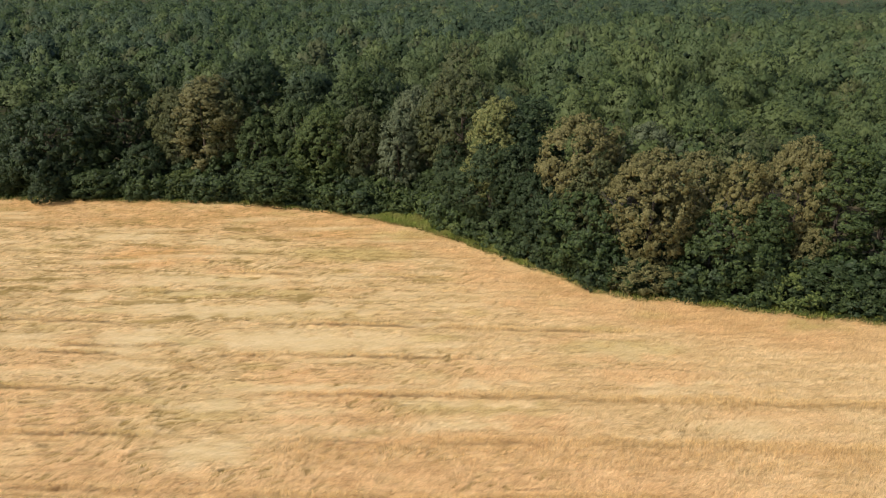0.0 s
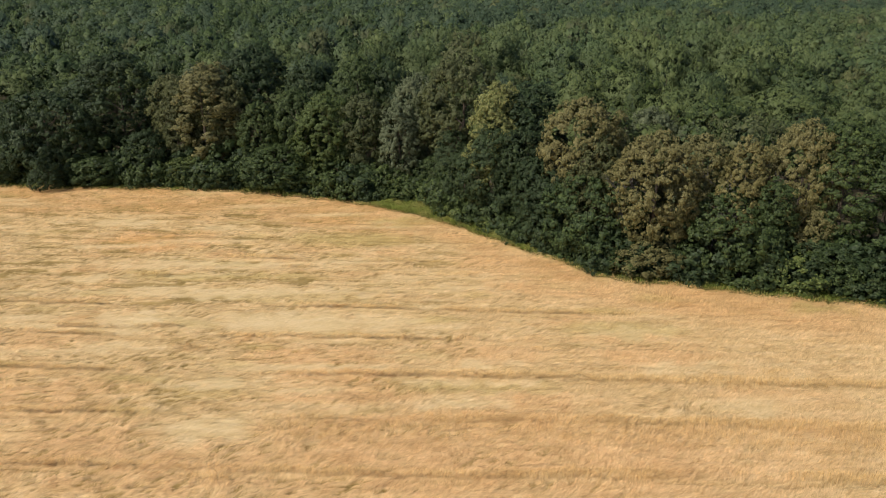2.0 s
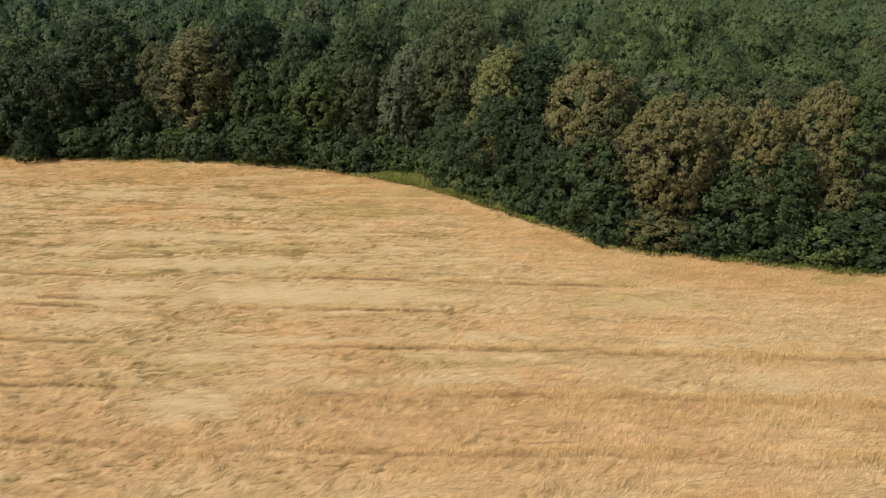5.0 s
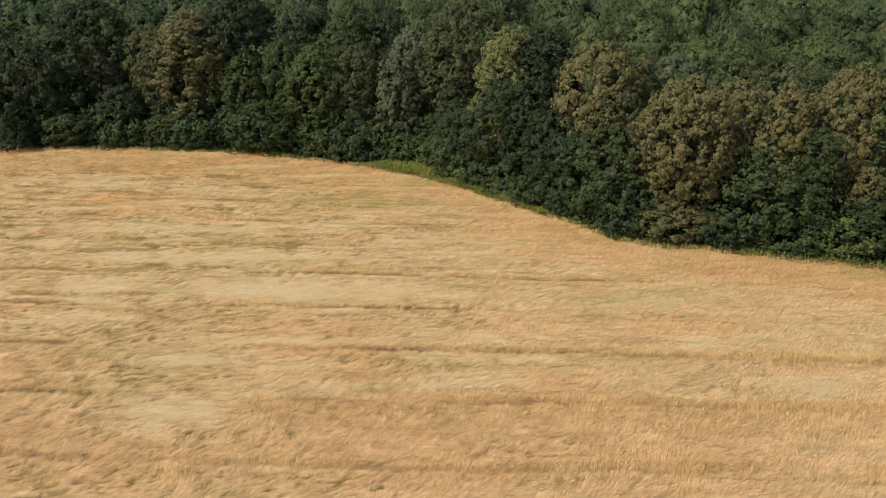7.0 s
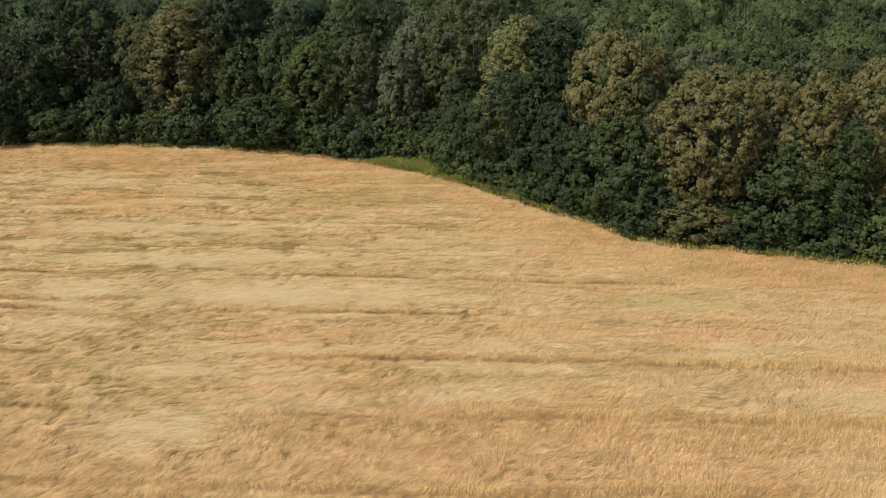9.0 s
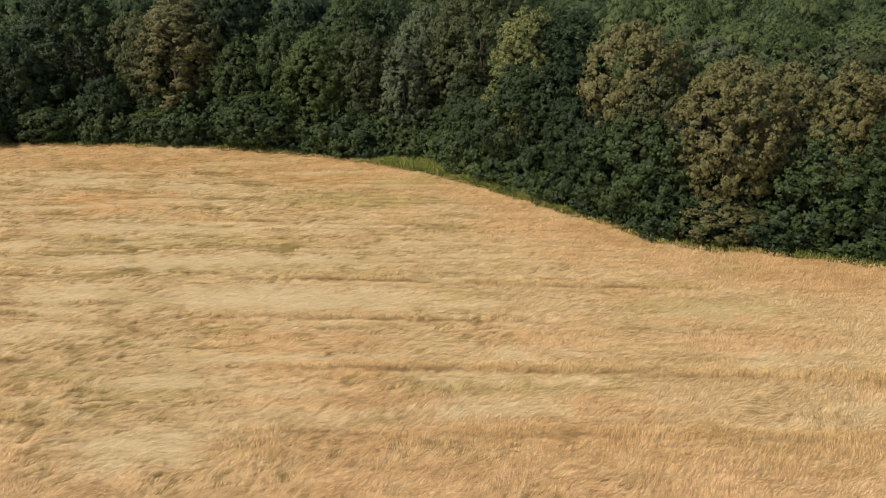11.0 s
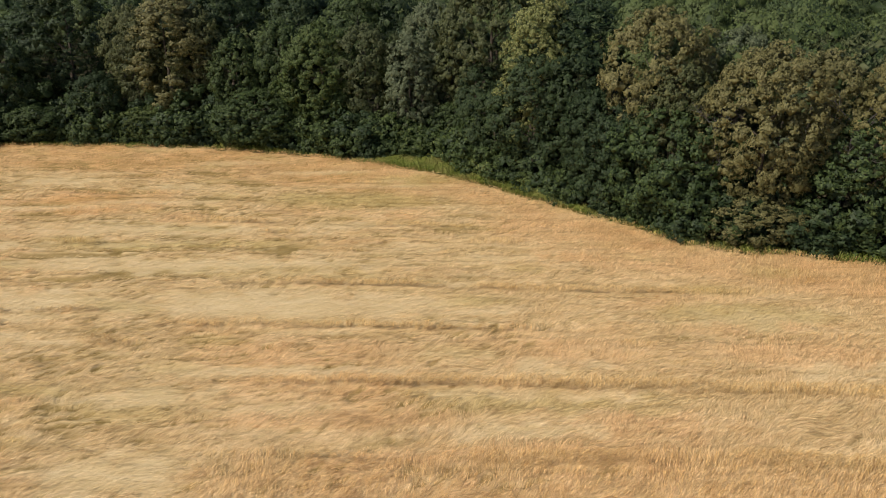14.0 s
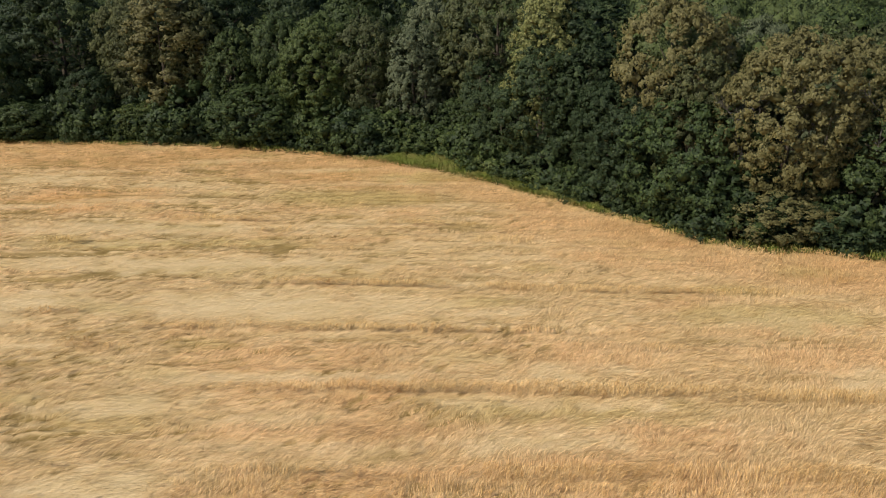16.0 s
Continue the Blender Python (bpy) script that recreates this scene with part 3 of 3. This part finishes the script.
def build_straw():
    r = np.random.default_rng(21)
    xs, ys = [], []
    for y0 in np.arange(46, 146, 2.0):
        wide = 0.62 * y0 + 4 - 0.15 * max(0, 54 - y0)
        dens = 80 * (60 / max(y0, 56)) ** 1.5
        n = int(2 * wide * 2.0 * dens)
        xs.append(r.uniform(-wide - 2, wide + 1, n)), ys.append(r.uniform(y0, y0 + 2.0, n))
    x, y = np.concatenate(xs), np.concatenate(ys)
    ok = (y < crop_edge(x) + r.normal(-0.1, 0.25, len(x))) & (y < 146)
    x, y = x[ok], y[ok]
    state = crop_state(x, y)
    keep = r.uniform(0, 1, len(x)) > 0.7 * state["bare_shade"] + 0.5 * state["calm"]
    x, y = x[keep], y[keep]
    state = {name: values[keep] for name, values in state.items()}
    far = np.clip(y / 65, 0.85, 2.2)
    # the strips stand denser than the lodged crop
    more = (r.uniform(0, 1, len(x)) < state["stand"]) & (y < 105)
    twice = np.concatenate([np.arange(len(x)), np.repeat(np.nonzero(more)[0], 3)])
    x, y, far = x[twice], y[twice], far[twice]
    state = {name: values[twice] for name, values in state.items()}
    shift = np.arange(len(x)) >= len(x) - 3 * int(more.sum())
    x, y = x + shift * r.uniform(-0.2, 0.2, len(x)), y + shift * r.uniform(-0.15, 0.15, len(x))
    upright = (r.uniform(0, 1, len(x)) < state["stand"]) | shift
    ripe = state["ripe"]
    swirl = 0.62 * wave(x * 0.5, y, 31, 5.0, 3) + 0.25 * wave(x, y, 32, 40, 2) + 0.58 + 0.34 * ripe
    heading = swirl * (1 - 0.7 * state["calm"]) + r.normal(0, 0.2, len(x)) * (1 + 0.6 * state["calm"])
    for name, pick, mat, label in (("lodged_straw", ~upright, STRAW, "pale flattened barley straws with drooping ears"),
                                   ("standing_barley", upright, STANDING, "upright golden barley strips between drilling passes")):
        n = int(pick.sum())
        half = ripe[pick]
        if name == "lodged_straw":
            rise, reach = (r.uniform(0.05, 0.16, n) + 0.18 * half * r.uniform(0.3, 1, n)) * (1 - 0.6 * state["calm"][pick]), (r.uniform(0.4, 0.85, n) - 0.2 * half) * (1 - 0.35 * state["calm"][pick])
        else:
            rise, reach = r.uniform(0.24, 0.50, n), r.uniform(0.20, 0.46, n)
        v, t, soft = stalks(r, x[pick], y[pick], state["height"][pick] - 0.02, rise, reach, heading[pick], r.uniform(0.014, 0.034, n) * far[pick])
        me = mesh_of(name, v, [t], mat, True, soft)
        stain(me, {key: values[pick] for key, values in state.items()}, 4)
        tagged(new(name, me), label, "crop", kind="stuff")


build_crop()
build_straw()


# ---------------------------------------------------------------- trees
def place(x, y, size=(1, 1, 1), turn=0.0, tilt=0.0):
    return pose(x, y, 0, tilt, 0, turn) @ Matrix.Diagonal((*size, 1))


def tree_pattern(name, seed, height, radius, low, puff, leaves, leaf_size, thick, limbs=7, **shape):
    """One tree with its trunk and crown, to be copied."""
    root = new(name)
    v, f, soft = crown_arrays(seed, radius, low, height, puff, leaves, leaf_size, **shape)
    crown = new("crown", mesh_of("crown", v, [f], LEAF["green"], True, soft))
    crown.parent = root
    trunk = new("trunk", trunk_mesh(seed + 1, height, radius, thick, limbs))
    trunk.parent = root
    return root


def clothe(root, kind):
    """Gives a tree its own foliage, leaving the shared mesh as it is."""
    for part in root.children:
        if part.name.startswith("crown"):
            part.material_slots[0].link = "OBJECT"
            part.material_slots[0].material = LEAF[kind]


SLIM = [tree_pattern("broadleaf_tree", 90 + s, 19.0, 3.0, 2.0, 0.82, 104, 0.235, 0.28, cover=0.9, down=-0.8, belly=0.58, lumps=0.3, round_=0.4, back=0.15) for s in range(2)]
TALL = [tree_pattern("broadleaf_tree", 100 + s, 18.0, 4.4, 1.6, 0.88, 94, 0.25, 0.32, cover=1.1, down=-0.8, belly=0.55, round_=0.4, back=0.15) for s in range(3)]
WIDE = [tree_pattern("broadleaf_tree", 110 + s, 15.0, 5.4, 1.0, 0.92, 94, 0.255, 0.32, cover=1.02, down=-0.8, belly=0.5, round_=0.4, back=0.15) for s in range(2)]
DOME = [tree_pattern("broadleaf_tree", 120 + s, 9.0, 4.6, 0.4, 0.78, 80, 0.235, 0.24, down=-0.75, belly=0.42, lumps=0.2, round_=0.4, back=0.15) for s in range(2)]
WOOD = [tree_pattern("forest_tree", 140 + s, 18.0, 3.9, 8.2, 0.98, 40, 0.30, 0.24, limbs=4, cover=0.95, down=-0.15, belly=0.45, lumps=0.34, round_=1.3, ragged=0.10, back=0.05) for s in range(5)]
BUSH = [tree_pattern("shrub", 160 + s, 3.2, 1.8, 0.0, 0.58, 52, 0.22, 0.06, cover=0.85, down=-0.7, belly=0.4, lumps=0.25) for s in range(2)]
SPENT = set()


def plant(pattern, x, y, height, radius, nominal, kind, label, turn, group):
    m = place(x, y, (radius / nominal[1], radius / nominal[1], height / nominal[0]), turn)
    if pattern in SPENT:
        ob = copy_thing(pattern, m)
    else:
        SPENT.add(pattern)
        ob = pattern
        ob.matrix_basis = m
    clothe(ob, kind)
    tagged(ob, label, "shrub" if group == "shrubs" else "tree", group)
    return ob


NAMED = {
    "green": "leafy mid-green broadleaf tree at the field's edge",
    "dark": "dense dark green broadleaf tree at the field's edge",
    "olive": "olive-toned broadleaf tree in the forest's edge",
    "brown": "tan-brown tree heavy with seed clusters at the forest's edge",
    "silver": "grey-green silvery broadleaf tree in the forest's edge",
    "yellow": "yellowing pale green tree among dark green trees",
    "bright": "fresh yellow-green leafy tree at the field's edge",
    "canopy": "green forest tree with rounded leafy crown",
}
BUILDS = ((SLIM, (19.0, 3.0)), (TALL, (18.0, 4.4)), (WIDE, (15.0, 5.4)), (DOME, (9.0, 4.6)))
# x, y, height, crown radius, foliage
EAST_EDGE = (
    (28.2, 100.5, 19.6, 4.5, "brown"),
    (35.5, 104.0, 18.6, 3.8, "brown"),
    (39.8, 99.0, 18.3, 2.4, "brown"),
    (47.9, 101.0, 19.3, 3.8, "brown"),
    (20.1, 112.0, 21.5, 5.5, "brown"),
    (21.6, 107.5, 16.7, 3.4, "olive"),
    (42.9, 96.0, 14.3, 2.4, "green"),
    (31.9, 119.0, 19.0, 4.5, "silver"),
    (37.9, 117.0, 18.5, 4.1, "silver"),
    (38.6, 99.5, 11.8, 6.1, "green"),
    (52.6, 98.0, 22.0, 4.1, "green"),
    (57.9, 96.0, 20.6, 4.0, "green"),
    (49.6, 95.0, 6.2, 4.3, "dark"),
    (48.7, 97.0, 10.2, 2.6, "brown"),
    (55.2, 93.0, 8.1, 3.9, "dark"),
    (21.3, 105.3, 9.3, 4.6, "green"),
    (16.5, 109.0, 11.1, 3.9, "dark"),
    (27.7, 99.2, 4.1, 3.3, "brown"),
    (63.1, 95.0, 20.1, 4.0, "green"),
    (59.7, 90.0, 9.2, 4.0, "dark"),
)
MIDDLE_EDGE = (
    (11.9, 117.0, 17.6, 4.4, "dark"),
    (3.9, 125.5, 11.4, 3.7, "dark"),
    (13.9, 112.0, 12.9, 3.5, "dark"),
    (8.4, 122.2, 20.7, 2.5, "yellow"),
    (7.8, 119.5, 15.5, 4.0, "dark"),
    (13.6, 124.0, 20.5, 3.2, "dark"),
    (1.6, 131.5, 14.4, 4.1, "dark"),
    (3.1, 137.0, 23.9, 5.4, "olive"),
    (-1.4, 136.0, 10.4, 4.0, "green"),
    (-8.5, 139.5, 17.4, 4.8, "silver"),
    (-5.1, 144.0, 19.7, 3.9, "silver"),
    (-14.7, 141.0, 17.7, 4.4, "olive"),
    (-13.8, 138.5, 7.2, 4.9, "green"),
    (-21.4, 141.0, 17.1, 4.1, "bright"),
    (-27.7, 145.0, 18.0, 4.0, "green"),
    (-27.1, 156.0, 22.9, 5.9, "dark"),
    (-16.8, 153.0, 21.6, 5.2, "green"),
    (-6.6, 135.5, 2.5, 2.9, "green"),
)
WEST_EDGE = (
    (-34.6, 145.0, 17.0, 4.5, "green"),
    (-41.5, 149.0, 18.5, 3.9, "olive"),
    (-49.8, 156.0, 21.3, 3.4, "silver"),
    (-45.1, 148.0, 20.6, 3.4, "brown"),
    (-50.8, 149.5, 19.8, 3.7, "olive"),
    (-53.0, 152.0, 19.7, 4.1, "olive"),
    (-48.9, 145.0, 7.9, 3.9, "bright"),
    (-57.4, 147.0, 13.5, 5.1, "dark"),
    (-66.8, 145.5, 8.4, 5.1, "green"),
    (-76.3, 148.0, 12.8, 5.7, "dark"),
    (-84.8, 148.0, 13.9, 6.2, "dark"),
    (-91.7, 149.0, 14.8, 6.2, "green"),
    (-98.9, 150.0, 14.6, 6.3, "dark"),
    (-74.2, 140.2, 3.9, 2.1, "dark"),
    (-42.2, 143.5, 6.1, 4.0, "dark"),
    (-31.0, 141.5, 6.5, 4.5, "green"),
    (-65.1, 156.0, 22.4, 6.4, "dark"),
    (-76.9, 157.0, 21.2, 6.5, "green"),
    (-86.1, 157.0, 20.1, 6.5, "dark"),
    (-38.7, 158.0, 23.2, 5.9, "dark"),
)
for k, (fx, fy, fh, fr, kind) in enumerate(EAST_EDGE + MIDDLE_EDGE + WEST_EDGE):
    kit, nominal = min(BUILDS, key=lambda c: abs(math.log(fh / fr * c[1][1] / c[1][0])))
    plant(kit[k % len(kit)], fx, fy, fh, fr, nominal, kind, NAMED[kind], k * 37.0 % 90 - 45, "forest edge trees")


# shrubs close the foot of the forest
def build_shrubs():
    r = np.random.default_rng(55)
    x, k = -92.0, 0
    while x < 60:
        size = r.uniform(0.75, 1.4)
        if 30.2 < x < 32.4 or 39.2 < x < 41.4:
            x += 1.1
            continue
        y = float(wood_edge(x)) + 0.9 * size + r.uniform(0.0, 1.0)
        kind = ("dark", "green", "green", "bright", "dark")[r.integers(5)]
        plant(BUSH[k % 2], x, y, 3.0 * size * r.uniform(0.8, 1.2), 1.8 * size, (3.2, 1.8), kind,
              {"dark": "dark green leafy shrub at the forest foot", "green": "mid-green leafy shrub at the forest foot",
               "bright": "fresh green leafy shrub at the forest foot"}[kind], r.uniform(-50, 50), "shrubs")
        x, k = x + r.uniform(2.2, 3.4) * (0.6 if -4 < x < 14 else 1.0), k + 1


def build_understory():
    r = np.random.default_rng(57)
    x, k = -90.0, 0
    while x < 60:
        size = r.uniform(1.5, 2.1)
        y = float(wood_edge(x)) + 3.6 + r.uniform(0.0, 1.5)
        kind = ("dark", "green", "dark")[r.integers(3)]
        plant(BUSH[k % 2], x, y, 3.3 * size, 1.7 * size, (3.2, 1.8), kind,
              "tall dark green bush under the forest edge trees" if kind == "dark" else "tall mid-green bush under the forest edge trees", r.uniform(-50, 50), "shrubs")
        x, k = x + r.uniform(3.2, 4.6), k + 1


def build_bare_tree(x, y, height, radius, seed):
    """A leafless, forking dead tree."""
    r = np.random.default_rng(seed)
    root = new("bare_tree")
    root.location = (x, y, 0)
    stem = np.column_stack([np.cumsum(r.normal(0, 0.15, (6, 2)), 0), np.linspace(-0.3, height * 0.75, 6)])
    v, f = tube(stem, [0.2, 0.15, 0.13, 0.11, 0.09, 0.06], 7)
    ob = new("trunk", mesh_of("trunk", v, [f], DEADWOOD, True))
    ob.parent = root
    for k in range(11):
        at = r.uniform(0.45, 1.0)
        p = np.array([np.interp(at * 5, range(6), stem[:, c]) for c in range(3)])
        a = 2.4 * k + r.uniform(-0.4, 0.4)
        out = np.array([math.cos(a), math.sin(a), r.uniform(0.7, 1.5)])
        limb = [p, p + out * radius * 0.45 + r.normal(0, 0.1, 3), p + out * radius * 0.9 + r.normal(0, 0.2, 3)]
        vs, fs, n = [], [], 0
        pieces = [tube(limb, [0.07, 0.05, 0.025], 5)]
        for _ in range(9):
            s = r.uniform(0.3, 1.0)
            q = limb[1] * (1 - s) + limb[2] * s
            d = unit(out * 0.5 + r.normal(0, 0.7, 3)) * r.uniform(0.7, 1.7)
            pieces.append(tube([q, q + d * 0.5 + r.normal(0, 0.08, 3), q + d], [0.03, 0.022, 0.012], 4))
        for v, f in pieces:
            vs.append(v), fs.append(f + n)
            n += len(v)
        ob = new("branch", mesh_of("branch", np.concatenate(vs), [np.concatenate(fs)], DEADWOOD, True))
        ob.parent = root
    tagged(root, "grey leafless dead tree among tan seeded trees", "tree", "forest edge trees")


build_shrubs()
build_understory()
for k, (bx, by, bh, br) in enumerate(((36.9, 100.4, 16.5, 2.6), (24.2, 102.6, 14.0, 2.0), (43.0, 99.0, 17.0, 2.0))):
    build_bare_tree(bx, by, bh, br, 300 + k)


# the forest behind, as far as the canopy can be seen
def build_forest():
    r = np.random.default_rng(77)
    spots = []

    def fill(y0, y1, step):
        for y in np.arange(y0, y1, step):
            for x in np.arange(-0.61 * y - 9, 0.61 * y + 9, step):
                px, py = x + r.uniform(-0.4, 0.4) * step, y + r.uniform(-0.4, 0.4) * step
                if py > float(wood_edge(px)) + 13.5:
                    spots.append((px, py))

    fill(88, 320, 6.5)
    fill(323, 500, 7.8)
    spots.sort(key=lambda s: math.hypot(s[0], s[1]))
    close = [s for s in spots if abs(s[0]) < 0.59 * s[1] + 3][:190]
    chosen = set(close)

    def canopy_top(x, y):
        """The canopy rises from the forest's edge inwards and sinks towards the east."""
        inward = min(1.0, max(0.0, (y - float(wood_edge(x)) - 14) / 35))
        return 18.6 + 3.8 * inward - 2.4 * min(1.0, max(0.0, (x / y - 0.28) / 0.25)) + 0.9 * float(wave(np.array(x), np.array(y), 5, 60, 2))

    def kind_at(x, y):
        if r.uniform() < 0.20:
            return ("olive", "dark", "green", "green")[r.integers(4)]
        if x / y < -0.12 and y > 165 and r.uniform() < 0.55:
            return "green"
        shade = float(wave(np.array(x), np.array(y), 8, 90, 2)) - 0.5 - 3.2 * (x / y + 0.12) + max(0.0, y - 215) / 55
        return "deep" if shade + r.normal(0, 0.35) > 0 else "canopy"

    for k, (x, y) in enumerate(close):
        kind = kind_at(x, y)
        tall = canopy_top(x, y) * r.uniform(0.87, 1.09)
        plant(WOOD[k % 5], x, y, tall, 3.9 * r.uniform(0.74, 1.20), (18.0, 3.9), kind,
              NAMED["canopy"] if kind in ("canopy", "green", "deep") else {"olive": "olive-toned forest tree with rounded crown", "dark": "dark green forest tree with rounded crown"}[kind], r.uniform(-50, 50), "forest trees")
    # the distant woods: separate low crowns, joined by tone
    mid = [crown_arrays(200 + s, 3.5, 8.6, 17.8, 1.00, 12, 0.44, cover=0.95, down=-0.12, lumps=0.34, back=0.0, round_=1.5, ragged=0.10) for s in range(6)]
    far = [crown_arrays(220 + s, 4.2, 8.8, 17.8, 1.35, 7, 0.66, cover=0.85, down=0.0, lumps=0.32, back=0.0, round_=1.8, ragged=0.06) for s in range(5)]
    heaps = {}
    for x, y in spots:
        if (x, y) in chosen:
            continue
        patterns = mid if y < 330 else far
        v, f, soft = patterns[r.integers(len(patterns))]
        a, s = r.uniform(-0.9, 0.9), r.uniform(0.74, 1.20)
        h = canopy_top(x, y) / 17.8 * (1.0 + 0.12 * (s - 0.9) + r.uniform(-0.13, 0.09))
        c, q = math.cos(a) * s, math.sin(a) * s
        kind = kind_at(x, y)
        heap = heaps.setdefault(kind if kind in ("deep", "olive", "green") else "canopy", [[], [], 0, [], []])
        heap[4].append(np.full(len(v), r.uniform()))
        heap[1].append(f + heap[2])
        heap[0].append(np.column_stack([v[:, 0] * c - v[:, 1] * q + x, v[:, 0] * q + v[:, 1] * c + y, v[:, 2] * h]))
        heap[3].append(np.column_stack([(soft[:, 0] * c - soft[:, 1] * q) / s, (soft[:, 0] * q + soft[:, 1] * c) / s, soft[:, 2]]))
        heap[2] += len(v)
    labels = {"canopy": "unbroken green broadleaf canopy reaching the distance", "deep": "deeper green crowns of the distant forest canopy",
              "olive": "scattered olive crowns in the distant canopy", "green": "scattered darker green crowns in the distant canopy"}
    for kind in ("canopy", "deep", "olive", "green"):
        vs, fs, _, ns, tones = heaps[kind]
        me = mesh_of("distant_woods", np.concatenate(vs), [np.concatenate(fs)], LEAF["far_" + kind], True, np.concatenate(ns))
        me.attributes.new("tree", "FLOAT", "POINT").data.foreach_set("value", np.concatenate(tones).astype(np.float32))
        tagged(new("distant_woods", me), labels[kind], "forest", kind="stuff")


build_forest()


# ---------------------------------------------------------------- grass verge between crop and trees
def build_verge():
    r = np.random.default_rng(91)
    x = np.concatenate([r.uniform(-92, 62, 14000), r.uniform(-16, 12, 20000), r.uniform(0, 48, 3500)])
    n = len(x)
    near, back = crop_edge(x) - 0.7, wood_edge(x) + 0.8
    y = near + r.uniform(0, 1, n) * np.maximum(back - near, 1.0)
    tall = r.uniform(0.35, 0.7, n) * np.clip((back - near) / 3.2, 0.42, 1.6)
    v, t, soft = stalks(r, x, y, np.zeros(n), tall, tall * r.uniform(0.2, 0.9, n), r.uniform(0, 6.28, n), r.uniform(0.03, 0.08, n))
    tagged(new("verge_grass", mesh_of("verge_grass", v, [t], GRASS, True, soft)), "strip of green and yellowing grass beside the crop", "grass", kind="stuff")


build_verge()
